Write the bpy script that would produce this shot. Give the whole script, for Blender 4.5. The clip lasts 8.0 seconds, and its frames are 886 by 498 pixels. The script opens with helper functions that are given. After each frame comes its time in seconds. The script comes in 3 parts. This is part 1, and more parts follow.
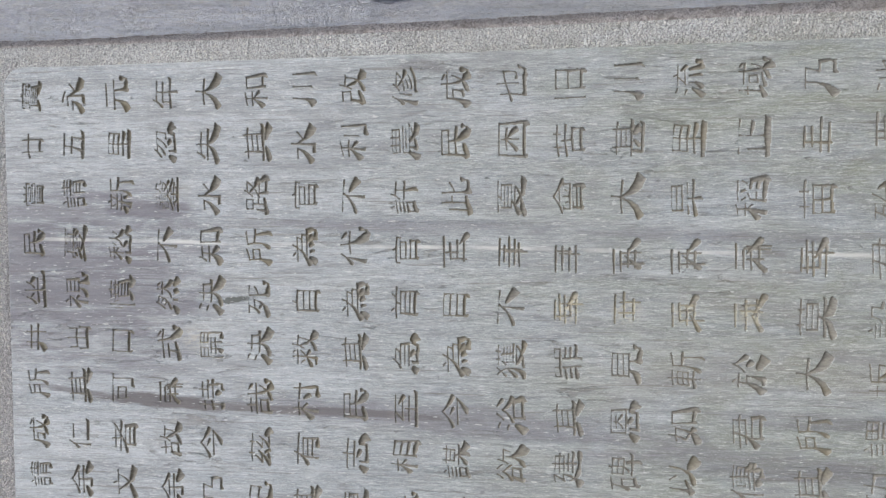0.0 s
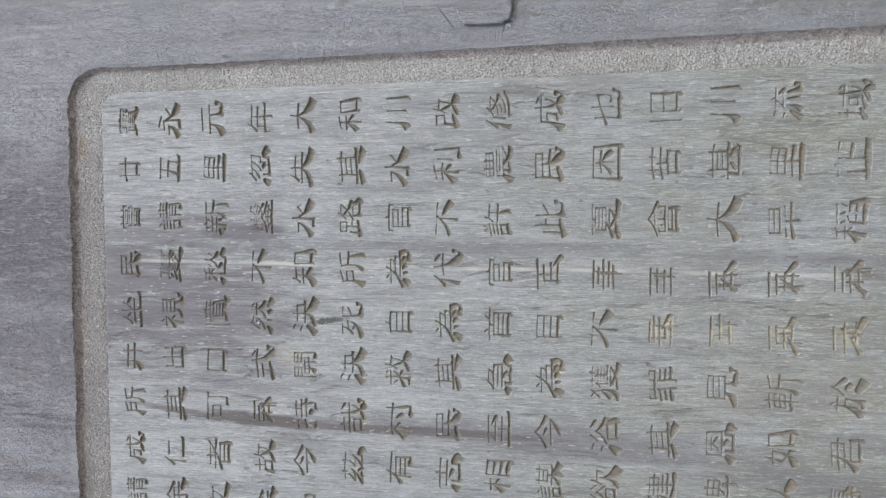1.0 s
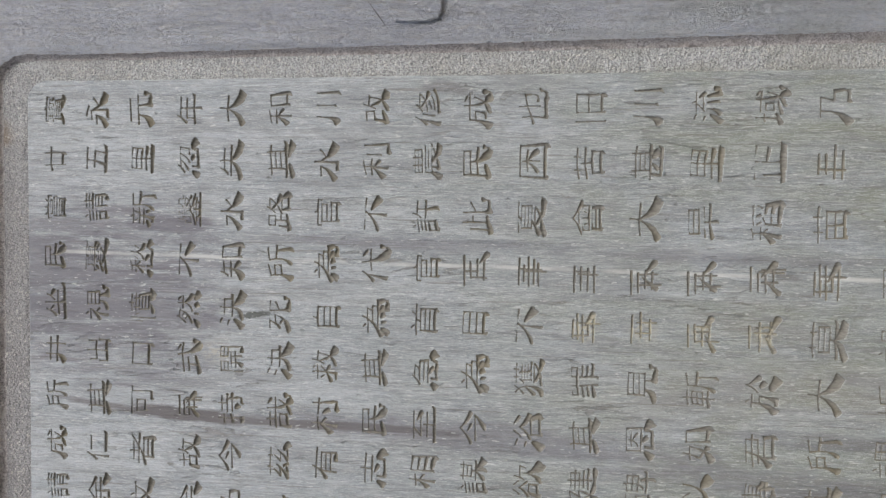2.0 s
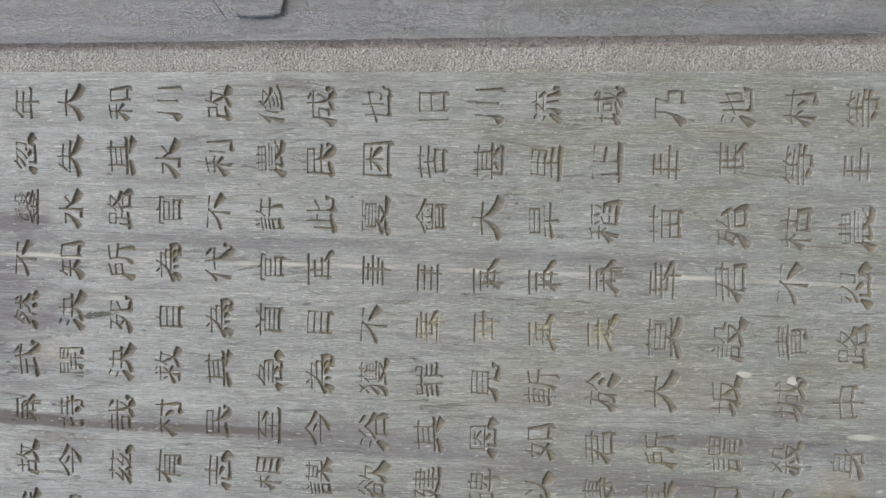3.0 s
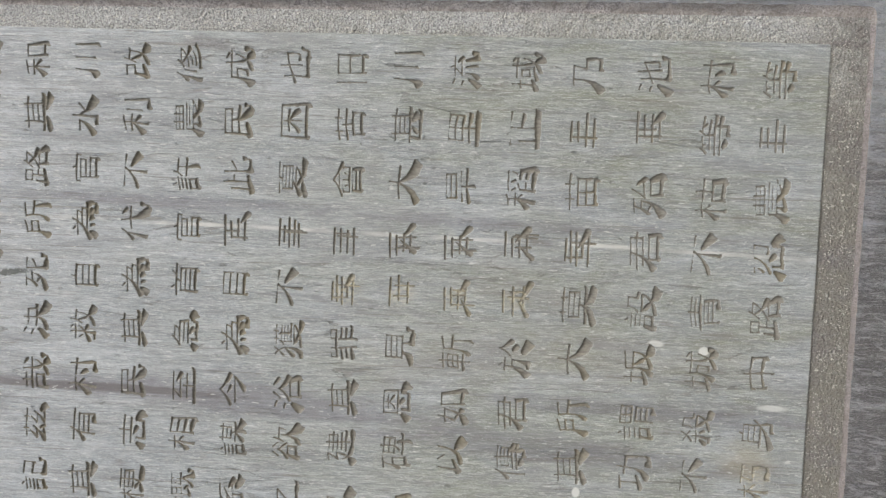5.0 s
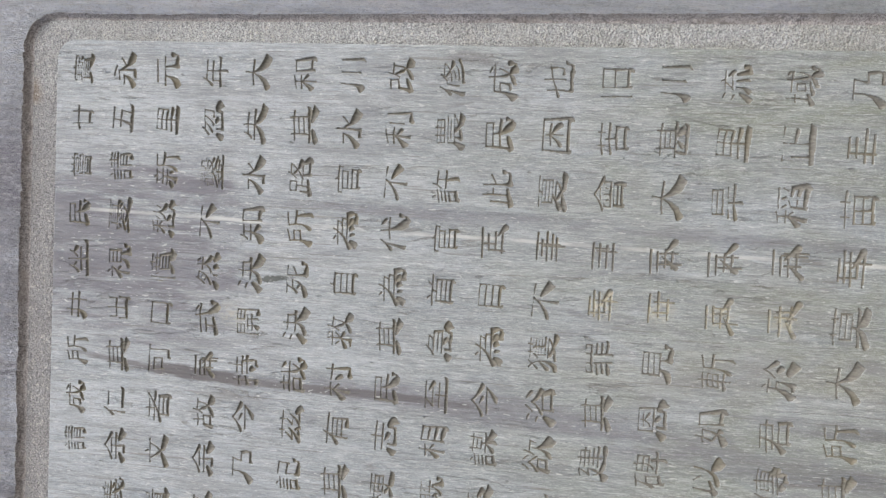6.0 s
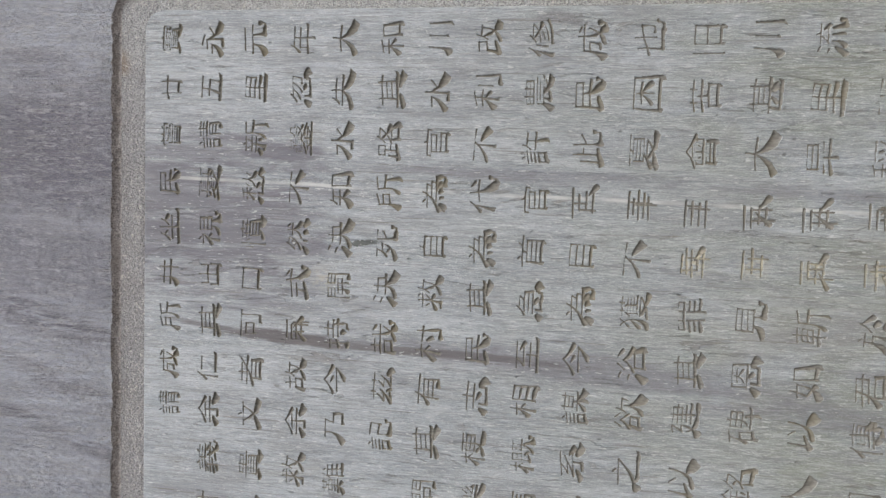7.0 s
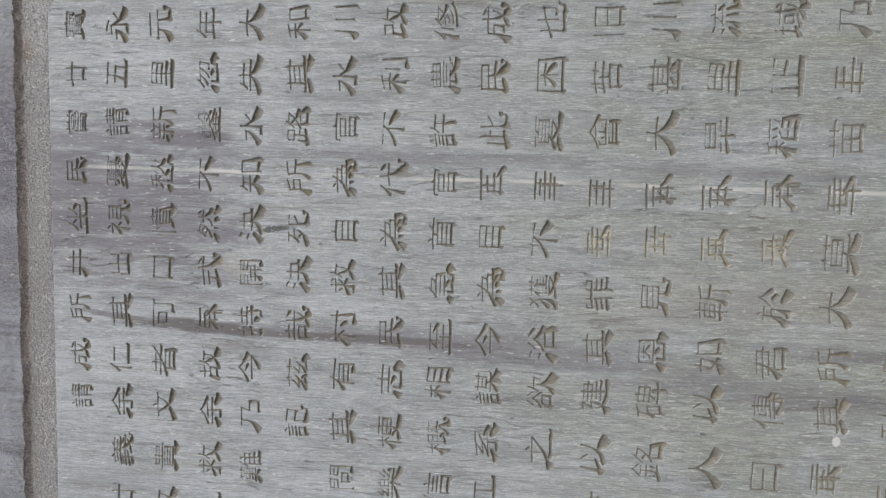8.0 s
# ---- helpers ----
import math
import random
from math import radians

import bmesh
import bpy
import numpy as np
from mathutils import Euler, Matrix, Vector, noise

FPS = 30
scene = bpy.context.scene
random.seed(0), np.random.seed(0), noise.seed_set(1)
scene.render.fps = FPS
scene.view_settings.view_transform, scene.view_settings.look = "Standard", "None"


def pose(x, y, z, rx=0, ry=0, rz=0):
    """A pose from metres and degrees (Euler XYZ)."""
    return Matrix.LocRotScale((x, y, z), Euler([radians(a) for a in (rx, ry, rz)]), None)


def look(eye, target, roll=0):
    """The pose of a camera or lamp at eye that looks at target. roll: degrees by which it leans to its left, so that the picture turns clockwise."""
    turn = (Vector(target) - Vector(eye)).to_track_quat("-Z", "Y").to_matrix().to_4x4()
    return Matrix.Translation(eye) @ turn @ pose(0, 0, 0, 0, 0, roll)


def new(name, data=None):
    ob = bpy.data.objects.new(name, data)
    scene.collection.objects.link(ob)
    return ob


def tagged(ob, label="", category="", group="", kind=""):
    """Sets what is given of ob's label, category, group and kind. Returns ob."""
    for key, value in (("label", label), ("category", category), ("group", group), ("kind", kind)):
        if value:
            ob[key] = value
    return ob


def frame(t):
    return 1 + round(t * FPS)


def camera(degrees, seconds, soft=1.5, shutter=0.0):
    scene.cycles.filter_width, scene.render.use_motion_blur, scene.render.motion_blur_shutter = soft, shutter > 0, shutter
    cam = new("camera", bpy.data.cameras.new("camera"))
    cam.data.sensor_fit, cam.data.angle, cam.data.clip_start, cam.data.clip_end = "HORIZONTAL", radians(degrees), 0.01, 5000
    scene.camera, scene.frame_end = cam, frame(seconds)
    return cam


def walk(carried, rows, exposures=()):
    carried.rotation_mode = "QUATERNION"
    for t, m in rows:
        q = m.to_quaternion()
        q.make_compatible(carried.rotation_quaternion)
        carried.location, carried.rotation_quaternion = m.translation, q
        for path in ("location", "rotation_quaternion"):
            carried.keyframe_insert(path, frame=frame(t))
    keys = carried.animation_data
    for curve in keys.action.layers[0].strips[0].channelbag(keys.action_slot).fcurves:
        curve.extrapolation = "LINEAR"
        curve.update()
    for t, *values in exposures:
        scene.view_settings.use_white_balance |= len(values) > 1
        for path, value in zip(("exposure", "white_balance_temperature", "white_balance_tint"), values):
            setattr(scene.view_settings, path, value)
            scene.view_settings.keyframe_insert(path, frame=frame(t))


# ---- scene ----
cam = camera(66.8, 8.0, soft=1.3)
PATH = [
    (0, (0.024, -0.593, 1.25), (-0.061, 1.394, 1.462), -89.8),
    (0.5, (0.048, -0.599, 1.287), (-0.02, 1.384, 1.534), -89.6),
    (1, (0.045, -0.606, 1.317), (-0.042, 1.374, 1.581), -89.9),
    (1.2, (0.04, -0.609, 1.319), (-0.048, 1.373, 1.575), -89.5),
    (2.5, (0.038, -0.599, 1.225), (-0.033, 1.396, 1.354), -89.2),
    (3, (0.039, -0.594, 1.17), (-0.037, 1.403, 1.246), -89.0),
    (3.5, (0.032, -0.593, 1.114), (-0.035, 1.406, 1.147), -88.7),
    (4, (0.035, -0.592, 1.073), (-0.043, 1.407, 1.089), -89.1),
    (4.5, (0.019, -0.592, 1.076), (-0.065, 1.406, 1.102), -88.4),
    (4.7, (0.016, -0.592, 1.078), (-0.069, 1.406, 1.114), -88.1),
    (5.8, (0.023, -0.598, 1.236), (-0.106, 1.388, 1.431), -86.7),
    (6, (0.02, -0.604, 1.275), (-0.084, 1.38, 1.514), -86.6),
    (6.5, (0.019, -0.614, 1.334), (-0.11, 1.36, 1.628), -87.9),
    (7, (-0.006, -0.62, 1.341), (-0.15, 1.355, 1.623), -87.3),
    (7.5, (-0.015, -0.621, 1.326), (-0.159, 1.358, 1.576), -87.8),
    (8, (-0.018, -0.616, 1.286), (-0.165, 1.369, 1.48), -88.4),
]
LIGHT = [  # seconds, stops, kelvin, tint
    (0, 0.12, 6360, 10), (0.5, 0.02, 6380, 10), (1, -0.03, 6430, 10), (2.5, -0.16, 6680, 9), (3, -0.19, 6760, 8), (3.5, -0.22, 6790, 8),
    (4, -0.11, 6800, 8), (4.5, -0.04, 6800, 8), (6, 0.11, 6550, 10), (6.5, 0.01, 6550, 10), (7, -0.06, 6560, 10), (7.5, -0.11, 6560, 10), (8, -0.14, 6560, 10),
]
walk(cam, [(t, look(eye, target, roll)) for t, eye, target, roll in PATH], LIGHT)

# ---- light: an overcast sky, brightest high up on the right of the stele ----
sky = bpy.data.worlds.new("sky")
scene.world = sky
sky.use_nodes = True
_n = sky.node_tree.nodes
_sky = _n.new("ShaderNodeTexSky")
_sky.sky_type = "NISHITA"
_sky.sun_disc = False
_sky.sun_elevation = radians(44)
_sky.sun_rotation = radians(152)
_sky.air_density, _sky.dust_density, _sky.ozone_density = 1.0, 3.0, 1.0
_n["Background"].inputs["Strength"].default_value = 0.15
sky.node_tree.links.new(_sky.outputs[0], _n["Background"].inputs["Color"])

sun_data = bpy.data.lights.new("sun", "SUN")
sun_data.energy, sun_data.angle, sun_data.color = 1.7, radians(50), (0.955, 0.985, 1.0)
sun = new("sun", sun_data)
sun.matrix_world = look((1.0, -1.9, 2.3), (0, 0, 0))


# ---- shader helpers ----
class Val:
    """A number inside a node tree, with plain arithmetic."""

    def __init__(self, nt, sock):
        self.nt, self.sock = nt, sock

    def op(self, kind, *others, clamp=False):
        node = self.nt.nodes.new("ShaderNodeMath")
        node.operation, node.use_clamp = kind, clamp
        for k, v in enumerate((self, *others)):
            if isinstance(v, Val):
                self.nt.links.new(v.sock, node.inputs[k])
            else:
                node.inputs[k].default_value = v
        return Val(self.nt, node.outputs[0])

    def __add__(self, o): return self.op("ADD", o)
    def __sub__(self, o): return self.op("SUBTRACT", o)
    def __mul__(self, o): return self.op("MULTIPLY", o)
    def __truediv__(self, o): return self.op("DIVIDE", o)
    def abs(self): return self.op("ABSOLUTE")
    def max(self, o): return self.op("MAXIMUM", o)
    def min(self, o): return self.op("MINIMUM", o)

    def ramp(self, a, b, lo=0.0, hi=1.0):
        node = self.nt.nodes.new("ShaderNodeMapRange")
        node.interpolation_type = "SMOOTHSTEP"
        self.nt.links.new(self.sock, node.inputs[0])
        for k, v in enumerate((a, b, lo, hi)):
            node.inputs[k + 1].default_value = v
        return Val(self.nt, node.outputs[0])


class Surface:
    """A principled material that is built from places in the world."""

    def __init__(self, name):
        self.mat = bpy.data.materials.new(name)
        self.mat.use_nodes = True
        self.nt = self.mat.node_tree
        self.bsdf = self.nt.nodes["Principled BSDF"]
        geo = self.nt.nodes.new("ShaderNodeNewGeometry")
        self.pos = geo.outputs["Position"]
        sep = self.nt.nodes.new("ShaderNodeSeparateXYZ")
        self.nt.links.new(self.pos, sep.inputs[0])
        self.x, self.y, self.z = (Val(self.nt, s) for s in sep.outputs)

    def noise(self, sx, sy, sz, detail=4.0, rough=0.55, warp=0.0, seed=0.0):
        m = self.nt.nodes.new("ShaderNodeMapping")
        m.inputs["Location"].default_value = (seed, seed * 1.7, seed * 0.6)
        m.inputs["Scale"].default_value = (sx, sy, sz)
        self.nt.links.new(self.pos, m.inputs["Vector"])
        n = self.nt.nodes.new("ShaderNodeTexNoise")
        n.inputs["Scale"].default_value = 1.0
        n.inputs["Detail"].default_value = detail
        n.inputs["Roughness"].default_value = rough
        n.inputs["Distortion"].default_value = warp
        self.nt.links.new(m.outputs[0], n.inputs["Vector"])
        return Val(self.nt, n.outputs["Fac"])

    def cells(self, sx, sy, sz, seed=0.0, smooth=False):
        m = self.nt.nodes.new("ShaderNodeMapping")
        m.inputs["Location"].default_value = (seed, seed * 1.3, seed * 0.7)
        m.inputs["Scale"].default_value = (sx, sy, sz)
        self.nt.links.new(self.pos, m.inputs["Vector"])
        n = self.nt.nodes.new("ShaderNodeTexVoronoi")
        n.inputs["Scale"].default_value = 1.0
        if smooth:
            n.feature = "SMOOTH_F1"
        self.nt.links.new(m.outputs[0], n.inputs["Vector"])
        return Val(self.nt, n.outputs["Distance"])

    def blot(self, cx, cz, hx, hz, lean=0.0, ragged=None, edge=0.5):
        """A stain of half sizes hx, hz round (cx, cz); lean: metres of x per metre of z; ragged: a noise that frays it."""
        dz = self.z - cz
        dx = self.x - cx - dz * lean
        r = ((dx / hx).op("POWER", 2.0) + (dz / hz).op("POWER", 2.0)).op("SQRT")
        if ragged is not None:
            r = r + (ragged - 0.5) * 2.2
        return r.ramp(1.0 + edge, 1.0 - edge)

    def mix(self, fac, a, b):
        node = self.nt.nodes.new("ShaderNodeMix")
        node.data_type = "RGBA"
        for sock, v in ((node.inputs[0], fac), (node.inputs[6], a), (node.inputs[7], b)):
            if isinstance(v, Val):
                self.nt.links.new(v.sock, sock)
            elif isinstance(v, (int, float)):
                sock.default_value = v
            elif isinstance(v, tuple):
                sock.default_value = (*v, 1.0)
            else:
                self.nt.links.new(v, sock)
        return node.outputs[2]

    def bump(self, height, distance, strength=1.0, below=None):
        b = self.nt.nodes.new("ShaderNodeBump")
        b.inputs["Strength"].default_value = strength
        b.inputs["Distance"].default_value = distance
        self.nt.links.new(height.sock, b.inputs["Height"])
        if below is not None:
            self.nt.links.new(below, b.inputs["Normal"])
        return b.outputs[0]

    def finish(self, colour, rough, normal=None, gloss=0.5):
        self.nt.links.new(colour, self.bsdf.inputs["Base Color"])
        if isinstance(rough, Val):
            self.nt.links.new(rough.sock, self.bsdf.inputs["Roughness"])
        else:
            self.bsdf.inputs["Roughness"].default_value = rough
        self.bsdf.inputs["Specular IOR Level"].default_value = gloss
        if normal is not None:
            self.nt.links.new(normal, self.bsdf.inputs["Normal"])
        return self.mat


# ---- materials ----
def bedding(s, seed=0.0):
    """The grain of the slate: thin layers that run up and down the stone."""
    fine = s.noise(640, 300, 52, 5, 0.74, 0.7, seed)
    mid = s.noise(170, 80, 8, 6, 0.70, 0.7, seed + 3)
    broad = s.noise(26, 20, 2.6, 4, 0.6, 1.2, seed + 7)
    return fine, mid, broad


# dark violet clouds in the field: middle x, z, half width, half length, lean, strength
CLOUDS = [
    (-0.012, 1.70, 0.013, 0.07, 0.0, 0.9), (-0.046, 1.68, 0.014, 0.10, 0.03, 1.0), (-0.025, 1.60, 0.008, 0.07, 0.03, 0.7),
    (-0.085, 1.70, 0.010, 0.05, 0.0, 0.7), (-0.03, 1.735, 0.07, 0.04, 0.0, 0.6), (0.020, 1.36, 0.007, 0.12, 0.02, 0.55),
    (0.012, 1.10, 0.006, 0.10, 0.02, 0.5), (-0.156, 1.30, 0.013, 0.19, 0.06, 0.65), (-0.190, 1.00, 0.011, 0.16, 0.05, 0.6),
    (-0.150, 0.93, 0.008, 0.12, 0.03, 0.55),
]


def smooth_slate():
    s = Surface("smooth_slate")
    fine, mid, broad = bedding(s)
    mottle = s.noise(60, 60, 40, 4, 0.6, 0.0, 4)
    hair = s.noise(1100, 500, 110, 4, 0.72, 0.6, 15)
    sand = s.noise(1000, 800, 620, 3, 0.75, 0.3, 16)
    c = s.mix(broad.ramp(0.34, 0.66), (0.350, 0.384, 0.416), (0.462, 0.498, 0.530))
    # a thin greenish film, thicker towards the ground; also paints the sky's sheen fading downwards
    algae_sheen_fade = s.noise(20, 20, 7, 5, 0.65, 1.0, 17).ramp(0.25, 0.70) * s.z.ramp(1.56, 0.98)
    c = s.mix(algae_sheen_fade * 0.95, c, (0.262, 0.282, 0.215))
    c = s.mix(mid.ramp(0.46, 0.62) * 0.6, c, (0.265, 0.275, 0.28))
    c = s.mix(mid.ramp(0.46, 0.34) * 0.35, c, (0.49, 0.515, 0.515))
    c = s.mix(fine.ramp(0.53, 0.63) * 0.55, c, (0.60, 0.625, 0.62))
    c = s.mix(fine.ramp(0.46, 0.34) * 0.6, c, (0.205, 0.208, 0.212))
    c = s.mix(hair.ramp(0.55, 0.60) * 0.42, c, (0.70, 0.72, 0.71))
    c = s.mix(hair.ramp(0.44, 0.39) * 0.45, c, (0.18, 0.18, 0.18))
    c = s.mix(sand.ramp(0.54, 0.66) * 0.35, c, (0.66, 0.68, 0.67))
    c = s.mix(sand.ramp(0.46, 0.34) * 0.35, c, (0.19, 0.19, 0.185))
    c = s.mix(mottle.ramp(0.55, 0.7) * 0.25, c, (0.27, 0.265, 0.26))
    patch = s.noise(45, 30, 10, 5, 0.65, 1.4, 19)
    c = s.mix(patch.ramp(0.50, 0.68) * 0.5, c, (0.245, 0.25, 0.262))
    c = s.mix(patch.ramp(0.44, 0.30) * 0.4, c, (0.49, 0.515, 0.52))
    scale = s.noise(90, 50, 16, 6, 0.72, 1.6, 51)
    worn = scale.ramp(0.585, 0.61) * s.noise(16, 16, 5, 3, 0.6, 0.5, 53).ramp(0.46, 0.58)
    c = s.mix(worn * 0.5, c, (0.20, 0.185, 0.168))
    # weathered brownish and greenish films
    film = s.noise(14, 14, 5, 4, 0.6, 1.0, 11)
    c = s.mix(film.ramp(0.55, 0.75) * 0.2, c, (0.33, 0.31, 0.26))
    thread = s.noise(360, 100, 9, 5, 0.72, 0.4, 37)
    c = s.mix(thread.ramp(0.58, 0.66) * 0.6, c, (0.185, 0.165, 0.14))
    # dark violet clouds near the top
    fray = s.noise(55, 40, 14, 5, 0.65, 0.6, 2)
    torn = s.noise(150, 90, 22, 6, 0.74, 0.8, 6)
    dark = s.blot(0.0335, 1.59, 0.0085, 0.048, 0.0, torn, 0.35).max(s.blot(0.0315, 1.68, 0.0080, 0.06, 0.0, torn, 0.45) * 0.75)
    for cx, cz, hx, hz, lean, much in CLOUDS:
        dark = dark.max(s.blot(cx, cz, hx, hz, lean, fray, 0.65) * much)
    wisps = s.noise(85, 40, 9, 6, 0.72, 1.2, 27)
    dark = dark.max(s.blot(-0.03, 1.665, 0.085, 0.12, 0.0, fray, 0.5) * wisps.ramp(0.36, 0.54))
    dark = dark.max(wisps.ramp(0.60, 0.72) * 0.55)
    c = s.mix(dark * 0.82, c, (0.152, 0.142, 0.165))
    # the slanting brown streak
    streak = s.blot(-0.1455, 1.575, 0.0062, 0.065, 0.06, torn, 0.3)
    streak = streak.max(s.blot(-0.1500, 1.45, 0.0042, 0.13, 0.025, torn, 0.4) * 0.85)
    streak = streak.max(s.blot(-0.1385, 1.66, 0.0030, 0.045, 0.11, torn, 0.4) * 0.8)
    streak = streak.max(s.blot(0.160, 1.335, 0.006, 0.022, 0.06, fray, 0.6) * 0.5)
    c = s.mix(streak * 0.88, c, (0.128, 0.112, 0.112))
    # ochre and moss
    moss = s.blot(-0.049, 1.506, 0.0028, 0.016, -0.12, s.noise(330, 200, 260, 4, 0.7, 0.5, 8), 0.3)
    c = s.mix(moss * 0.85, c, (0.065, 0.070, 0.055))
    ochre = s.blot(-0.19, 0.845, 0.012, 0.022, 0.0, fray, 0.7)
    ochre = ochre.max(s.blot(-0.105, 1.03, 0.02, 0.14, 0.0, fray, 0.8) * 0.35)
    c = s.mix(ochre * 0.35, c, (0.40, 0.34, 0.22))
    scrape = s.noise(300, 200, 160, 4, 0.7, 0.5, 29)
    rubbed = s.blot(-0.054, 1.2035, 0.012, 0.012, 0.0, scrape, 0.5)
    for cx, cz in ((-0.055, 1.1535), (-0.056, 1.1035), (-0.057, 1.0505), (-0.207, 0.8345), (-0.085, 1.545)):
        rubbed = rubbed.max(s.blot(cx, cz, 0.011, 0.013, 0.0, scrape, 0.5) * 0.8)
    c = s.mix(rubbed * scrape.ramp(0.42, 0.58) * 0.7, c, (0.52, 0.49, 0.40))
    nick = s.cells(55, 55, 30, 41).ramp(0.10, 0.05) * s.noise(260, 260, 160, 4, 0.7, 0.8, 43).ramp(0.46, 0.56)
    c = s.mix(nick * 0.45, c, (0.17, 0.155, 0.145))
    # the pale quartz vein
    wander = (s.noise(3, 3, 5, 3, 0.6, 0, 21) - 0.5) * 0.008
    line = (s.x - (s.z - 1.2) * 0.019 - wander + 0.0015).abs()
    strong = s.noise(30, 30, 14, 3, 0.6, 0, 23).ramp(0.34, 0.6)
    vein = line.ramp(0.0026, 0.0006) * strong
    c = s.mix(vein * 0.75, c, (0.68, 0.68, 0.65))
    # short pale flecks along the grain, and a few chips and droppings
    fleck = s.noise(620, 300, 120, 2, 0.5, 0.3, 31).ramp(0.665, 0.705)
    c = s.mix(fleck * 0.62, c, (0.70, 0.715, 0.69))
    grit = s.cells(300, 300, 170, 5).ramp(0.12, 0.06) * s.noise(40, 40, 20, 2, 0.5, 0, 33).ramp(0.50, 0.62)
    c = s.mix(grit * 0.6, c, (0.68, 0.69, 0.67))
    drop = s.blot(-0.094, 0.885, 0.0038, 0.0045, 0.0, None, 0.2)
    drop = drop.max(s.blot(-0.089, 0.927, 0.0028, 0.0065, 0.1, None, 0.3) * 0.8)
    drop = drop.max(s.blot(-0.142, 0.824, 0.0026, 0.013, 0.0, mottle, 0.4) * 0.8)
    drop = drop.max(s.blot(-0.226, 0.991, 0.0045, 0.0035, 0.0, None, 0.25))
    c = s.mix(drop * 0.9, c, (0.74, 0.75, 0.72))
    n = s.bump(fine * 0.6 + mid * 0.5 + hair * 0.3 + sand * 0.4 - nick * 0.6 - worn * 0.5, 0.0015, 0.9)
    n = s.bump(broad, 0.006, 0.6, n)
    return s.finish(c, fine * 0.2 + 0.42, n, 0.65)


# dark bands on the rough face: middle x, z, half width, half length, lean, strength
SHADES = [
    (0.030, 1.86, 0.068, 0.20, 0.05, 1.0), (-0.075, 1.86, 0.045, 0.20, 0.10, 0.72), (-0.140, 1.84, 0.018, 0.16, 0.22, 0.95),
    (-0.195, 1.86, 0.011, 0.20, 0.30, 0.85), (-0.250, 1.86, 0.010, 0.20, 0.34, 0.8), (0.125, 1.88, 0.010, 0.10, 0.10, 0.7),
]


def rough_slate():
    """The untouched face round the sunk border."""
    s = Surface("rough_slate")
    fine, mid, broad = bedding(s, 40)
    lumps = s.noise(230, 110, 62, 6, 0.70, 1.3, 44)
    ripple = s.noise(480, 170, 90, 5, 0.70, 0.9, 45)
    crease = s.noise(300, 130, 75, 6, 0.72, 1.8, 46)
    sand = s.noise(820, 600, 380, 4, 0.78, 0.4, 48)
    c = s.mix(broad.ramp(0.35, 0.65), (0.52, 0.54, 0.63), (0.72, 0.75, 0.84))
    c = s.mix(mid.ramp(0.45, 0.68) * 0.4, c, (0.30, 0.298, 0.32))
    # lump tops painted pale, for the small highlights on the relief
    c = s.mix(lumps.ramp(0.52, 0.57) * 0.55, c, (0.74, 0.76, 0.79))
    c = s.mix(ripple.ramp(0.55, 0.64) * 0.4, c, (0.58, 0.59, 0.60))
    fray = s.noise(75, 45, 15, 6, 0.72, 1.0, 47)
    smear = s.noise(85, 50, 10, 5, 0.7, 1.0, 49).ramp(0.40, 0.56)
    dark = smear * 0.25 * s.z.ramp(1.70, 1.80)
    for cx, cz, hx, hz, lean, much in SHADES:
        band = s.blot(cx, cz, hx, hz, lean, fray, 0.6) * much
        dark = dark.max(band if hx > 0.03 else band * smear)
    tone = s.mix(mid.ramp(0.4, 0.66), (0.158, 0.142, 0.188), (0.226, 0.207, 0.262))
    c = s.mix(dark * 0.88, c, tone)
    # film that grows downwards, with the loss of sky sheen painted in
    algae_sheen_fade = s.noise(20, 20, 7, 5, 0.65, 0.8, 55).ramp(0.25, 0.70) * s.z.ramp(1.50, 0.95)
    c = s.mix(algae_sheen_fade * 0.6, c, (0.40, 0.43, 0.40))
    low = s.blot(-0.13, 0.60, 0.31, 0.20, 0.0, fray, 0.3)
    c = s.mix(low * 0.85, c, s.mix(mid.ramp(0.38, 0.62), (0.098, 0.086, 0.084), (0.165, 0.150, 0.145)))
    # pale scales that stand up from the face, shade painted into the creases between them
    scale = s.noise(120, 70, 32, 6, 0.76, 1.6, 52)
    c = s.mix(scale.ramp(0.555, 0.585) * 0.6, c, (0.58, 0.575, 0.62))
    c = s.mix(scale.ramp(0.43, 0.38) * 0.35, c, (0.19, 0.175, 0.20))
    flake = s.noise(260, 120, 48, 5, 0.72, 0.9, 57).ramp(0.57, 0.60)
    c = s.mix(flake * 0.7, c, (0.68, 0.68, 0.70))
    c = s.mix(crease.ramp(0.40, 0.33) * 0.4, c, (0.15, 0.145, 0.16))
    c = s.mix(fine.ramp(0.42, 0.30) * 0.25, c, (0.17, 0.165, 0.175))
    c = s.mix(sand.ramp(0.53, 0.64) * 0.40, c, (0.70, 0.71, 0.74))
    c = s.mix(sand.ramp(0.46, 0.35) * 0.45, c, (0.14, 0.135, 0.15))
    # edges where thin layers have broken off
    layer = s.noise(75, 45, 24, 6, 0.72, 1.4, 58)
    steps = layer.ramp(0.45, 0.462) + layer.ramp(0.53, 0.542) + layer.ramp(0.60, 0.612)
    rim = layer.ramp(0.448, 0.456) * layer.ramp(0.468, 0.458) + layer.ramp(0.528, 0.536) * layer.ramp(0.548, 0.538)
    c = s.mix(rim * 0.45, c, (0.78, 0.79, 0.81))
    crack = s.blot(0.2255, 1.394, 0.0010, 0.0075, 1.33, sand, 0.5)
    c = s.mix(crack * 0.8, c, (0.05, 0.048, 0.05))
    streaks = s.noise(700, 300, 26, 4, 0.7, 0.3, 59)
